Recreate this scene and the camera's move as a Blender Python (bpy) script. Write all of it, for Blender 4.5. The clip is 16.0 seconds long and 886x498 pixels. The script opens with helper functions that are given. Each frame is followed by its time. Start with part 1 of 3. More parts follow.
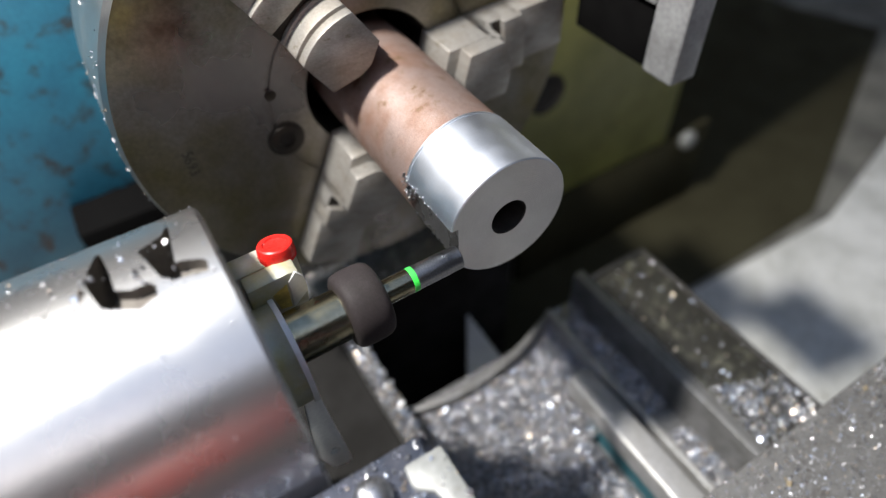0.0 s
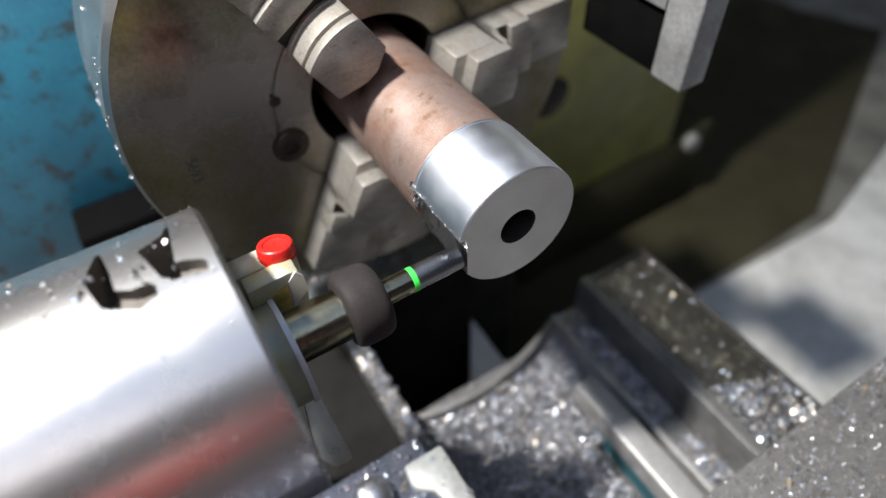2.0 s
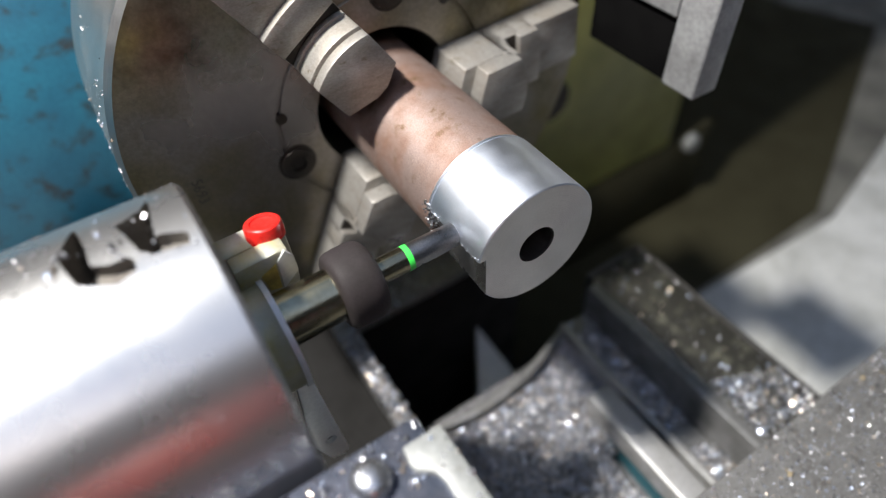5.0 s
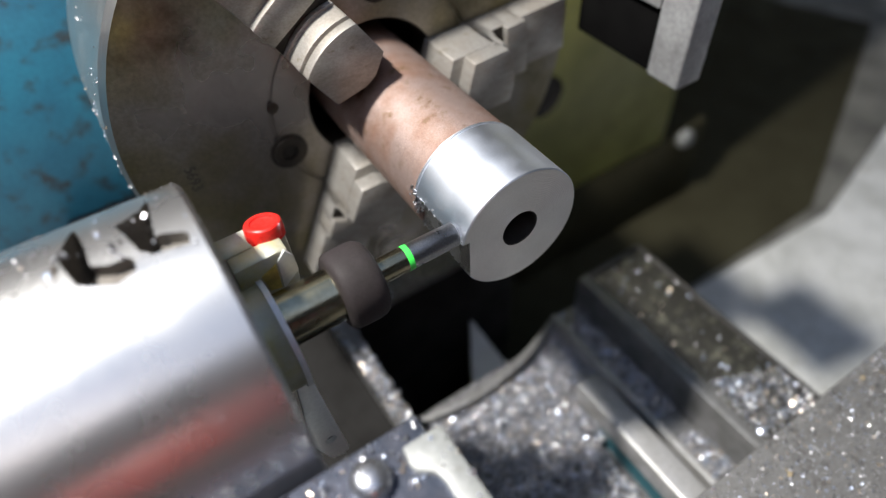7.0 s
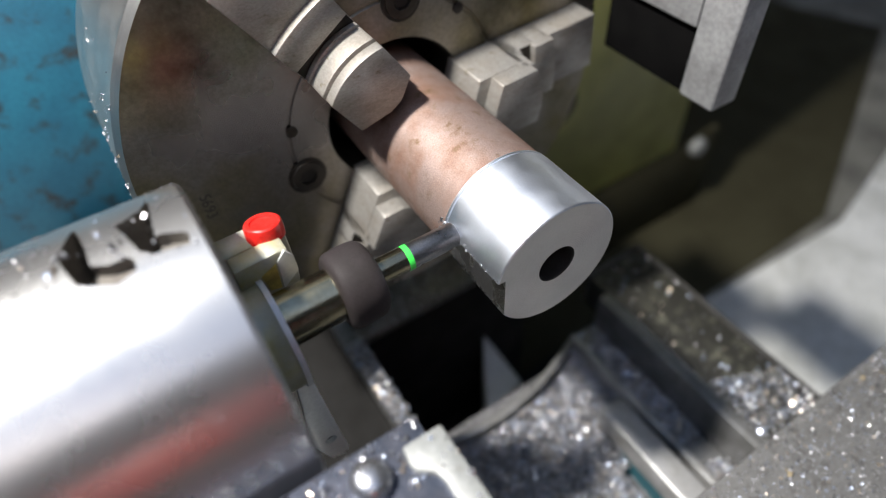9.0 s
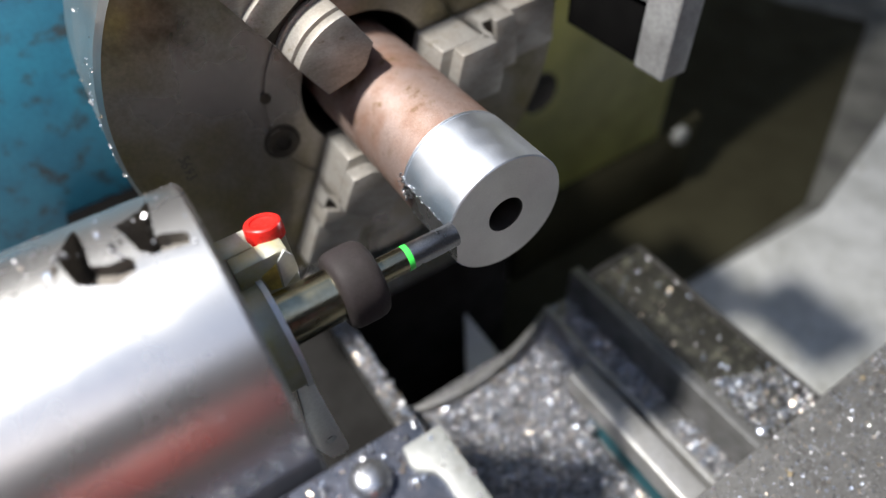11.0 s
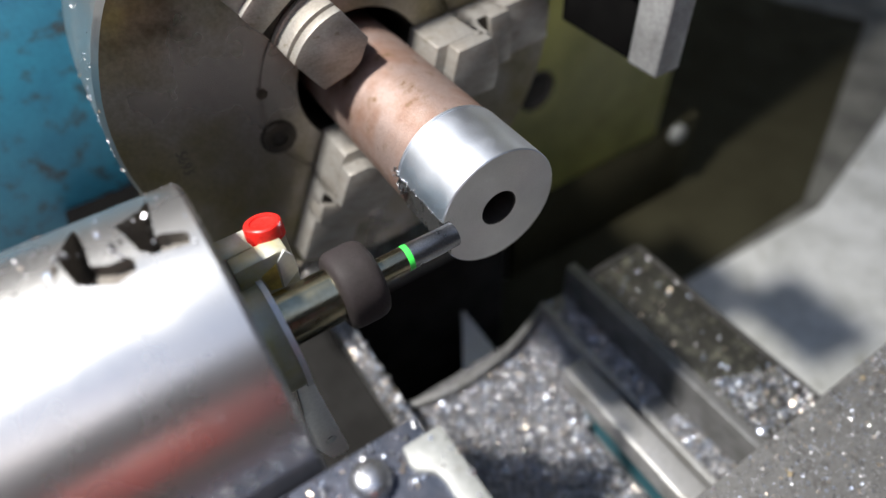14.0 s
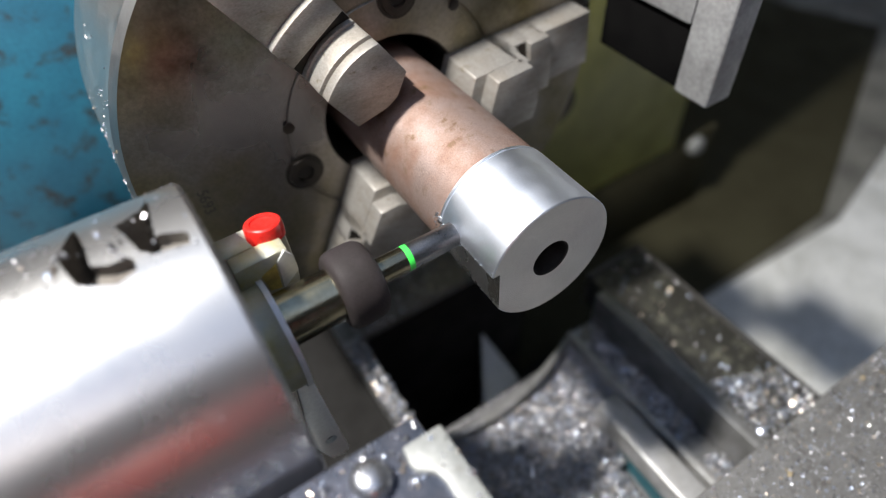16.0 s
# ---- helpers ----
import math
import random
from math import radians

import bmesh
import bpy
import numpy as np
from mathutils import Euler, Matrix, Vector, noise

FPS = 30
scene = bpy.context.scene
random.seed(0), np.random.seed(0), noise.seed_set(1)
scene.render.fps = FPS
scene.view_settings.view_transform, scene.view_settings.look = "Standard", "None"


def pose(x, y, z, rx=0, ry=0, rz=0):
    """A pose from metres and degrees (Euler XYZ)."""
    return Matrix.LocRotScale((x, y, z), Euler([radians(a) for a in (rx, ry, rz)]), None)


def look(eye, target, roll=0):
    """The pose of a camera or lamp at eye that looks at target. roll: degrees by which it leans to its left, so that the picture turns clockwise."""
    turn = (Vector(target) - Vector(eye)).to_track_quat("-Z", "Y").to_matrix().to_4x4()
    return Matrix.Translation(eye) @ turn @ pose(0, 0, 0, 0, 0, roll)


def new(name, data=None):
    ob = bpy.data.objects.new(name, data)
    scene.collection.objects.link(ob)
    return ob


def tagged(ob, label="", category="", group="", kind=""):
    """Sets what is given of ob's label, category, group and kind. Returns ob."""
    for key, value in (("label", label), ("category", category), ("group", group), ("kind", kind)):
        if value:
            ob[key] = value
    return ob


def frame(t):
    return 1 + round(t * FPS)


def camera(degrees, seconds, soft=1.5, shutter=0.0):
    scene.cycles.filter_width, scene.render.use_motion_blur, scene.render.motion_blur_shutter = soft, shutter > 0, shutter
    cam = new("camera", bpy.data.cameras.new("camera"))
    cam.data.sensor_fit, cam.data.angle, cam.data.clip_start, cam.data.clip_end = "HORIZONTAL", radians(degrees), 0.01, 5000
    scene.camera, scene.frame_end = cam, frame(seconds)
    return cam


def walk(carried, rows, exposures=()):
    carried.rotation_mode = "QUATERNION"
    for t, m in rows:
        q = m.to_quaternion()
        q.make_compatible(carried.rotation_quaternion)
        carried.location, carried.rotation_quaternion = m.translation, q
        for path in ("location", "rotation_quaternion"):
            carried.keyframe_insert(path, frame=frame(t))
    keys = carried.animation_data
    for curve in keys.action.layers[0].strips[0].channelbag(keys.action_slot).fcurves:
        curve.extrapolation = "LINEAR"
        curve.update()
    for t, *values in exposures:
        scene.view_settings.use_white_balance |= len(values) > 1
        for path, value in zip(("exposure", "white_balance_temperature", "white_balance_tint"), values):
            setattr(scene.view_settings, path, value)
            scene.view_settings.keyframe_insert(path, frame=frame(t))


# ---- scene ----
# The lathe is the fixed world: x runs along the lathe's axis towards the tailstock, y away from the operator, z up.
# The carriage, the milling spindle on it and the camera travel together along x.
cam = camera(71.31, 16.0, soft=1.2)
cam.data.dof.use_dof = True
cam.data.dof.focus_distance = 0.188
cam.data.dof.aperture_fstop = 5.3

# seconds, travel of the carriage towards the chuck
TRAVEL = [(0.0, 0.0), (0.4, 0.0003), (0.5, 0.0013), (1.0, 0.0119), (1.5, 0.0241), (1.6, 0.0247), (1.7, 0.0244), (1.8, 0.0156),
          (1.9, 0.0098), (2.0, 0.0051), (2.1, 0.0006), (2.2, -0.0010), (2.3, -0.0014), (2.5, 0.0000), (3.0, 0.0002), (3.5, 0.0005),
          (4.0, 0.0090), (4.2, 0.0134), (4.7, 0.0246), (4.85, 0.0252), (5.1, 0.004), (5.3, -0.0040), (5.7, -0.0042), (6.5, 0.0025),
          (7.0, 0.0068), (7.5, 0.0113), (8.0, 0.0153), (8.5, 0.0202), (9.0, 0.0252), (9.2, 0.0259), (9.4, 0.0150), (9.6, -0.0005),
          (9.8, -0.0042), (10.5, -0.0040), (11.3, 0.0027), (11.5, 0.0053), (12.0, 0.0109), (12.5, 0.0160), (13.0, 0.0211),
          (13.5, 0.0257), (13.6, 0.0258), (13.7, 0.0150), (13.8, 0.0005), (14.0, -0.0047), (14.2, -0.0038), (14.5, -0.0009), (15.0, 0.0069),
          (15.5, 0.0147), (16.0, 0.0224)]
# the headstock's axis, which the slides follow, lies a little off the bed's edges
AXIS = pose(-0.00108, 0.00047, -0.00207, -0.396, -0.734, -0.754)
ALONG = AXIS.to_3x3() @ Vector((-1, 0, 0))


def travel(t):
    return float(np.interp(t, [a for a, _ in TRAVEL], [b for _, b in TRAVEL]))


# the camera on its holder: eye, aim and lean before and after the slide is raised
VIEW_A = ((0.10995, -0.08810, 0.14215), (-0.03422, -0.00600, -0.04483), -2.947)
VIEW_B = ((0.10995, -0.08976, 0.14288), (-0.03338, -0.00587, -0.04398), -3.707)
SETTLE = {2.3: ((0.10995, -0.08976, 0.14288), (-0.03492, -0.00820, -0.04383), -3.767),
          2.5: ((0.10995, -0.08976, 0.14288), (-0.03369, -0.00675, -0.04414), -3.795),
          3.0: ((0.10995, -0.08976, 0.14288), (-0.03366, -0.00616, -0.04390), -3.694)}


def view(t):
    eye, aim, lean = SETTLE.get(t, VIEW_A if t < 2.25 else VIEW_B)
    d = travel(t)
    return look(Vector(eye) + d * ALONG, Vector(aim) + d * ALONG, lean)


walk(cam, [(t, view(t)) for t, _ in TRAVEL], [(0.0, 0.95, 6850, 10), (16.0, 0.95, 6850, 10)])

# ---- light ----
# daylight falls through an added ceiling opening; a work lamp fixed to the headstock throws the hard light
world = bpy.data.worlds.new("world")
scene.world = world
world.use_nodes = True
sky = world.node_tree.nodes.new("ShaderNodeTexSky")
sky.sky_type, sky.sun_disc = "NISHITA", False
sky.sun_elevation, sky.sun_rotation = radians(40), radians(120)
world.node_tree.links.new(sky.outputs[0], world.node_tree.nodes["Background"].inputs[0])
world.node_tree.nodes["Background"].inputs[1].default_value = 0.15
LAMP, LAMP_AIM = Vector((-0.140, -0.365, 0.700)), Vector((-0.01, 0.06, -0.10))
bulb = bpy.data.lights.new("work_lamp_light", "SPOT")
bulb.energy, bulb.shadow_soft_size, bulb.spot_size, bulb.spot_blend, bulb.color = 38.0, 0.028, radians(110), 0.3, (1.0, 0.99, 0.98)
bulb_ob = new("work_lamp_light", bulb)
bulb_ob.matrix_basis = look(LAMP, LAMP_AIM)


# ---- materials ----
def material(name, color, rough=0.5, metal=0.0, second=None, grain=900.0, patch=60.0, bump=0.15, spread=0.12, depth=0.0004,
             spots=None, spot_scale=120.0, spot_size=0.42, stretch=(1, 1, 1), aniso=0.0, random_tint=0.0, dirt=0.30):
    """A surface with patches of a second tone, fine grain, optional spots of wear and a fine relief."""
    m = bpy.data.materials.new(name)
    m.use_nodes = True
    t = m.node_tree
    b = t.nodes["Principled BSDF"]
    coord = t.nodes.new("ShaderNodeTexCoord")
    mapping = t.nodes.new("ShaderNodeMapping")
    mapping.inputs["Scale"].default_value = stretch
    t.links.new(coord.outputs["Object"], mapping.inputs[0])

    def tex(scale, detail=4.0, roughness=0.6):
        n = t.nodes.new("ShaderNodeTexNoise")
        n.inputs["Scale"].default_value, n.inputs["Detail"].default_value, n.inputs["Roughness"].default_value = scale, detail, roughness
        t.links.new(mapping.outputs[0], n.inputs["Vector"])
        return n

    def mix(fac, a, c):
        n = t.nodes.new("ShaderNodeMix")
        n.data_type = "RGBA"
        for s, v in ((n.inputs[0], fac), (n.inputs[6], a), (n.inputs[7], c)):
            if isinstance(v, (tuple, list)):
                s.default_value = (*v[:3], 1)
            elif isinstance(v, (int, float)):
                s.default_value = v
            else:
                t.links.new(v, s)
        return n.outputs[2]

    def ramp(source, lo, hi):
        n = t.nodes.new("ShaderNodeMapRange")
        n.inputs[1].default_value, n.inputs[2].default_value = lo, hi
        t.links.new(source, n.inputs[0])
        return n.outputs[0]

    large, fine = tex(patch), tex(grain, 3.0)
    second = second or tuple(c * 0.72 for c in color)
    out = mix(ramp(large.outputs[0], 0.38, 0.66), color, second)
    out = mix(ramp(fine.outputs[0], 0.3, 0.75), out, mix(dirt, out, (0.0, 0.0, 0.0)))
    if spots:
        sp = tex(spot_scale, 6.0, 0.65)
        out = mix(ramp(sp.outputs[0], 0.95 - spot_size, 0.95 - spot_size + 0.13), out, spots)
    if random_tint:
        info = t.nodes.new("ShaderNodeNewGeometry")
        out = mix(ramp(info.outputs["Random Per Island"], 0.0, 1.0 / random_tint), out, second)
    t.links.new(out, b.inputs["Base Color"])
    r = t.nodes.new("ShaderNodeMapRange")
    r.inputs[1].default_value, r.inputs[2].default_value = 0.3, 0.7
    r.inputs[3].default_value, r.inputs[4].default_value = max(rough - spread, 0.03), min(rough + spread, 1.0)
    t.links.new(large.outputs[0], r.inputs[0])
    t.links.new(r.outputs[0], b.inputs["Roughness"])
    b.inputs["Metallic"].default_value = metal
    b.inputs["Anisotropic"].default_value = aniso
    if bump:
        bn = t.nodes.new("ShaderNodeBump")
        bn.inputs["Strength"].default_value, bn.inputs["Distance"].default_value = bump, depth
        t.links.new(fine.outputs[0], bn.inputs["Height"])
        t.links.new(bn.outputs[0], b.inputs["Normal"])
    return m


def turned(name, color, rough, pitch, along, bump=0.25):
    """Metal with tool marks: rings round the x axis (along "rings") or lines that run round a cylinder (along "x" or "y")."""
    m = material(name, color, rough, 1.0, tuple(c * 0.93 for c in color), grain=1500.0, patch=90.0, bump=0.0, spread=0.05, dirt=0.06)
    t = m.node_tree
    b = t.nodes["Principled BSDF"]
    coord = t.nodes.new("ShaderNodeTexCoord")
    w = t.nodes.new("ShaderNodeTexWave")
    if along == "rings":
        w.wave_type, w.rings_direction = "RINGS", "X"
    else:
        w.bands_direction = along.upper()
    w.inputs["Scale"].default_value = 0.314 / pitch
    w.inputs["Distortion"].default_value, w.inputs["Detail"].default_value, w.inputs["Detail Scale"].default_value = 1.6, 2.0, 1.2
    t.links.new(coord.outputs["Object"], w.inputs["Vector"])
    bn = t.nodes.new("ShaderNodeBump")
    bn.inputs["Strength"].default_value, bn.inputs["Distance"].default_value = bump, 0.00025
    t.links.new(w.outputs["Fac"], bn.inputs["Height"])
    t.links.new(bn.outputs[0], b.inputs["Normal"])
    return m


M = {
    "alu_side": turned("turned_aluminium", (0.80, 0.85, 0.93), 0.42, 0.0004, "x", 0.05),
    "alu_face": turned("faced_aluminium", (0.80, 0.80, 0.80), 0.36, 0.0006, "rings", 0.24),
    "alu_cut": material("milled_aluminium", (0.62, 0.63, 0.65), 0.30, 1.0, grain=1400, bump=0.25),
    "copper": material("tarnished_copper", (0.325, 0.245, 0.218), 0.54, 0.50, (0.27, 0.165, 0.125), grain=2200, patch=75, bump=0.6, spread=0.10, spots=(0.15, 0.095, 0.055), spot_scale=170, spot_size=0.375, dirt=0.42),
    # olive patches and dark spots imitate reflections in the ground face
    "chuck_face": material("ground_steel_and_reflections", (0.36, 0.335, 0.320), 0.34, 0.85, (0.185, 0.150, 0.030), grain=700, patch=13, bump=0.08, spread=0.12, spots=(0.085, 0.078, 0.050), spot_scale=16, spot_size=0.42),
    "chuck_side": turned("chuck_rim_steel", (0.62, 0.62, 0.60), 0.34, 0.0012, "x", 0.2),
    "jaw": material("ground_jaw_steel", (0.42, 0.405, 0.38), 0.42, 0.58, (0.32, 0.295, 0.26), grain=900, patch=70, bump=0.12, spread=0.12, spots=(0.15, 0.12, 0.07), spot_scale=190, spot_size=0.335, stretch=(1, 1, 2.2)),
    "dark_steel": material("black_oxide_and_shade", (0.035, 0.032, 0.030), 0.42, 0.6, (0.06, 0.05, 0.04), bump=0.1),
    # near black; on the casing's block it carries shade
    "near_black": material("near_black_matte", (0.0035, 0.0034, 0.0036), 0.9, 0.0, (0.005, 0.005, 0.005), bump=0.1),
    "stamp": material("dark_stamped_marks", (0.12, 0.11, 0.095), 0.6, 0.5),
    # near black for recesses: their shade is put into the colour
    "bore": material("recess_shade", (0.02, 0.018, 0.016), 0.7, 0.2),
    "spindle": material("bare_aluminium_housing", (0.52, 0.52, 0.52), 0.28, 0.94, (0.48, 0.48, 0.48), grain=1800, patch=40, bump=0.03, spread=0.04, dirt=0.06),
    # yellow second tone imitates the brassy reflection on the zinc
    "end_cap": material("zinc_and_yellow_reflection", (0.52, 0.52, 0.45), 0.40, 0.35, (0.50, 0.46, 0.22), grain=900, patch=70, bump=0.04, spread=0.06, dirt=0.1),
    "shaft": material("polished_steel_shaft", (0.40, 0.37, 0.26), 0.24, 1.0, (0.30, 0.275, 0.18), grain=1200, patch=150, bump=0.03, spread=0.05),
    "nut": material("grey_collet_nut", (0.036, 0.030, 0.032), 0.60, 0.0, (0.028, 0.024, 0.024), grain=1500, patch=70, bump=0.05, spread=0.05),
    "pocket_metal": material("dull_pocket_metal", (0.20, 0.185, 0.165), 0.50, 0.3, (0.14, 0.125, 0.11), bump=0.1),
    "green": material("green_band", (0.05, 0.80, 0.10), 0.4, 0.0, (0.04, 0.72, 0.08), bump=0.0),
    "carbide": material("coated_carbide", (0.33, 0.34, 0.36), 0.36, 1.0, (0.34, 0.35, 0.37), grain=1600, bump=0.05),
    "red": material("red_plastic", (0.72, 0.025, 0.02), 0.30, 0.0, (0.60, 0.02, 0.015), grain=1200, bump=0.03),
    "blue": material("worn_blue_enamel", (0.040, 0.245, 0.375), 0.40, 0.0, (0.028, 0.175, 0.285), grain=500, patch=26, bump=0.2, spots=(0.050, 0.050, 0.048), spot_scale=75, spot_size=0.415),
    "iron": material("oily_cast_iron", (0.115, 0.112, 0.108), 0.46, 0.55, (0.07, 0.066, 0.060), grain=700, patch=40, bump=0.25, spread=0.12),
    # iron darkened beyond its own tone to carry the gap's shade
    "shear": material("shade_darkened_iron", (0.022, 0.0215, 0.021), 0.7, 0.0, (0.015, 0.0145, 0.014), grain=700, patch=40, bump=0.25, spread=0.12),
    "plate": material("grey_ground_iron", (0.23, 0.228, 0.222), 0.5, 0.4, (0.16, 0.158, 0.154), grain=1100, patch=120, bump=0.5, spread=0.12, spots=(0.09, 0.085, 0.08), spot_scale=260, spot_size=0.40),
    # wing iron, with the workpiece's shadow put into its dark colour
    "wing": material("shade_dark_iron", (0.038, 0.037, 0.031), 0.55, 0.3, (0.030, 0.029, 0.024), grain=600, patch=60, bump=0.3, spread=0.12, spots=(0.10, 0.10, 0.075), spot_scale=140, spot_size=0.42),
    "way": material("ground_bed_way", (0.31, 0.31, 0.31), 0.44, 0.6, (0.20, 0.20, 0.195), grain=900, patch=60, bump=0.12),
    "bar": material("worn_bar_steel", (0.55, 0.55, 0.55), 0.42, 0.5, (0.36, 0.355, 0.34), grain=900, patch=60, bump=0.12),
    "teal": material("teal_bed_paint", (0.035, 0.13, 0.16), 0.45, 0.0, (0.025, 0.09, 0.115), grain=500, patch=30, bump=0.1),
    "light_grey": material("light_grey_mirrored", (0.42, 0.42, 0.425), 0.45, 0.0, (0.36, 0.36, 0.36), grain=400, patch=18, bump=0.08),
    "olive": material("olive_green_enamel", (0.30, 0.30, 0.075), 0.40, 0.0, (0.20, 0.205, 0.050), grain=400, patch=18, bump=0.08),
    "tray": material("pale_grey_tray", (0.78, 0.79, 0.765), 0.5, 0.0, (0.52, 0.53, 0.50), grain=250, patch=14, bump=0.1, spots=(0.22, 0.21, 0.15), spot_scale=22, spot_size=0.34),
    "chip": material("aluminium_chips", (0.60, 0.61, 0.64), 0.38, 0.85, (0.26, 0.27, 0.31), grain=900, patch=200, bump=0.0, random_tint=1.0),
    "chip_bed": material("oily_chip_bed", (0.22, 0.22, 0.225), 0.5, 0.6, (0.10, 0.10, 0.11), grain=600, patch=260, bump=0.9, depth=0.001),
    "brass_chip": material("brass_chips", (0.52, 0.44, 0.30), 0.45, 0.3, (0.34, 0.27, 0.17), grain=900, bump=0.0),
    "pale": material("pale_painted_block", (0.25, 0.26, 0.255), 0.48, 0.1, (0.24, 0.25, 0.24), grain=600, patch=70, bump=0.1, spots=(0.14, 0.13, 0.11), spot_scale=120, spot_size=0.35),
    "bare": material("bare_scuffed_metal", (0.42, 0.43, 0.44), 0.45, 0.4, (0.28, 0.285, 0.29), grain=500, patch=60, bump=0.3),
    "clamp": material("oily_blued_steel", (0.15, 0.16, 0.20), 0.34, 0.6, (0.07, 0.085, 0.12), grain=600, patch=120, bump=0.3),
    "shiny": material("polished_screw_steel", (0.42, 0.43, 0.46), 0.30, 0.9, (0.30, 0.31, 0.34), grain=900, patch=120, bump=0.05, spread=0.05),
    "brass": material("worn_brass", (0.72, 0.58, 0.16), 0.45, 0.3, (0.48, 0.38, 0.12), grain=700, patch=200, bump=0.1),
    "zinc": material("bright_zinc_sheet", (0.80, 0.81, 0.80), 0.40, 0.25, (0.74, 0.75, 0.73), grain=700, patch=90, bump=0.06, dirt=0.12),
    "dull": material("dull_grey_sheet", (0.21, 0.208, 0.180), 0.7, 0.0, (0.11, 0.108, 0.095), grain=250, patch=16, bump=0.1),
    # dark tone; on the tray it stands in for shade
    "dark_tone": material("dark_enamel_and_shade", (0.050, 0.047, 0.028), 0.75, 0.0, (0.040, 0.037, 0.022), grain=250, patch=14, bump=0.1),
    "red_paint": material("red_enamel", (0.42, 0.035, 0.02), 0.35, 0.0, (0.34, 0.028, 0.015), grain=500, patch=30, bump=0.05),
    "plaster": material("workshop_plaster", (0.54, 0.56, 0.59), 0.9, 0.0, (0.47, 0.49, 0.52), grain=40, patch=2, bump=0.1),
    "ceiling": material("dark_ceiling_boards", (0.24, 0.25, 0.27), 0.9, 0.0, (0.19, 0.20, 0.215), grain=40, patch=2, bump=0.1),
    "concrete": material("workshop_floor", (0.20, 0.19, 0.17), 0.8, 0.0, (0.15, 0.14, 0.12), grain=60, patch=3, bump=0.2),
}

for key, level in (("nut", 0.15), ("near_black", 0.04), ("shear", 0.08), ("copper", 0.25), ("dark_tone", 0.05)):
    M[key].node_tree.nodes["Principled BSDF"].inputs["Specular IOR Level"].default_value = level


def faced():
    """The faced end gleams across its rings of tool marks."""
    t = M["alu_face"].node_tree
    b = t.nodes["Principled BSDF"]
    tangent = t.nodes.new("ShaderNodeTangent")
    tangent.direction_type, tangent.axis = "RADIAL", "X"
    t.links.new(tangent.outputs[0], b.inputs["Tangent"])
    b.inputs["Anisotropic"].default_value = 0.75
    # the feed of the facing tool widens and narrows: fine rings over broad ones, with rougher valleys
    coord = t.nodes.new("ShaderNodeTexCoord")
    rings = t.nodes.new("ShaderNodeTexWave")
    rings.wave_type, rings.rings_direction = "RINGS", "X"
    rings.inputs["Scale"].default_value, rings.inputs["Distortion"].default_value = 0.314 / 0.0016, 4.0
    rings.inputs["Detail"].default_value, rings.inputs["Detail Scale"].default_value = 3.0, 2.0
    span = t.nodes.new("ShaderNodeMapRange")
    span.inputs[3].default_value, span.inputs[4].default_value = 0.31, 0.40
    t.links.new(coord.outputs["Object"], rings.inputs["Vector"])
    t.links.new(rings.outputs["Fac"], span.inputs[0])
    t.links.new(span.outputs[0], b.inputs["Roughness"])


faced()


def chip_tones():
    """Chips differ one by one: bright, grey, blue-grey, tan and dark."""
    t = M["chip"].node_tree
    geo = t.nodes.new("ShaderNodeNewGeometry")
    ramp = t.nodes.new("ShaderNodeValToRGB")
    ramp.color_ramp.interpolation = "CONSTANT"
    tones = ((0.0, (0.76, 0.77, 0.80)), (0.26, (0.42, 0.43, 0.46)), (0.44, (0.50, 0.57, 0.70)), (0.62, (0.26, 0.265, 0.28)), (0.78, (0.60, 0.52, 0.43)), (0.90, (0.08, 0.085, 0.10)))
    el = ramp.color_ramp.elements
    el[0].position, el[0].color = 0.0, (*tones[0][1], 1)
    el[1].position, el[1].color = tones[1][0], (*tones[1][1], 1)
    for at, c in tones[2:]:
        el.new(at).color = (*c, 1)
    t.links.new(geo.outputs["Random Per Island"], ramp.inputs[0])
    t.links.new(ramp.outputs[0], t.nodes["Principled BSDF"].inputs["Base Color"])


chip_tones()


# ---- building helpers ----
def shade(bm, angle=35):
    limit = radians(angle)
    for f in bm.faces:
        f.smooth = True
    for e in bm.edges:
        e.smooth = not (len(e.link_faces) == 2 and e.calc_face_angle(0.0) > limit)


def part(name, bm, mat, parent=None, label="", smooth=True):
    if smooth:
        shade(bm)
    mesh = bpy.data.meshes.new(name)
    bm.to_mesh(mesh)
    bm.free()
    mesh.materials.append(M[mat] if isinstance(mat, str) else mat)
    ob = new(name, mesh)
    if parent:
        ob.parent = parent
    if label:
        tagged(ob, label)
    return ob


def thing(name, label, category, group="", kind=""):
    return tagged(new(name), label, category, group, kind)


def box(x0, x1, y0, y1, z0, z1, bevel=0.0006, segments=2):
    bm = bmesh.new()
    bmesh.ops.create_cube(bm, size=1.0)
    for v in bm.verts:
        v.co = Vector(((x0 + x1) / 2 + v.co.x * (x1 - x0), (y0 + y1) / 2 + v.co.y * (y1 - y0), (z0 + z1) / 2 + v.co.z * (z1 - z0)))
    if bevel:
        bmesh.ops.bevel(bm, geom=bm.edges[:], offset=bevel, segments=segments, affect="EDGES", profile=0.5)
    return bm


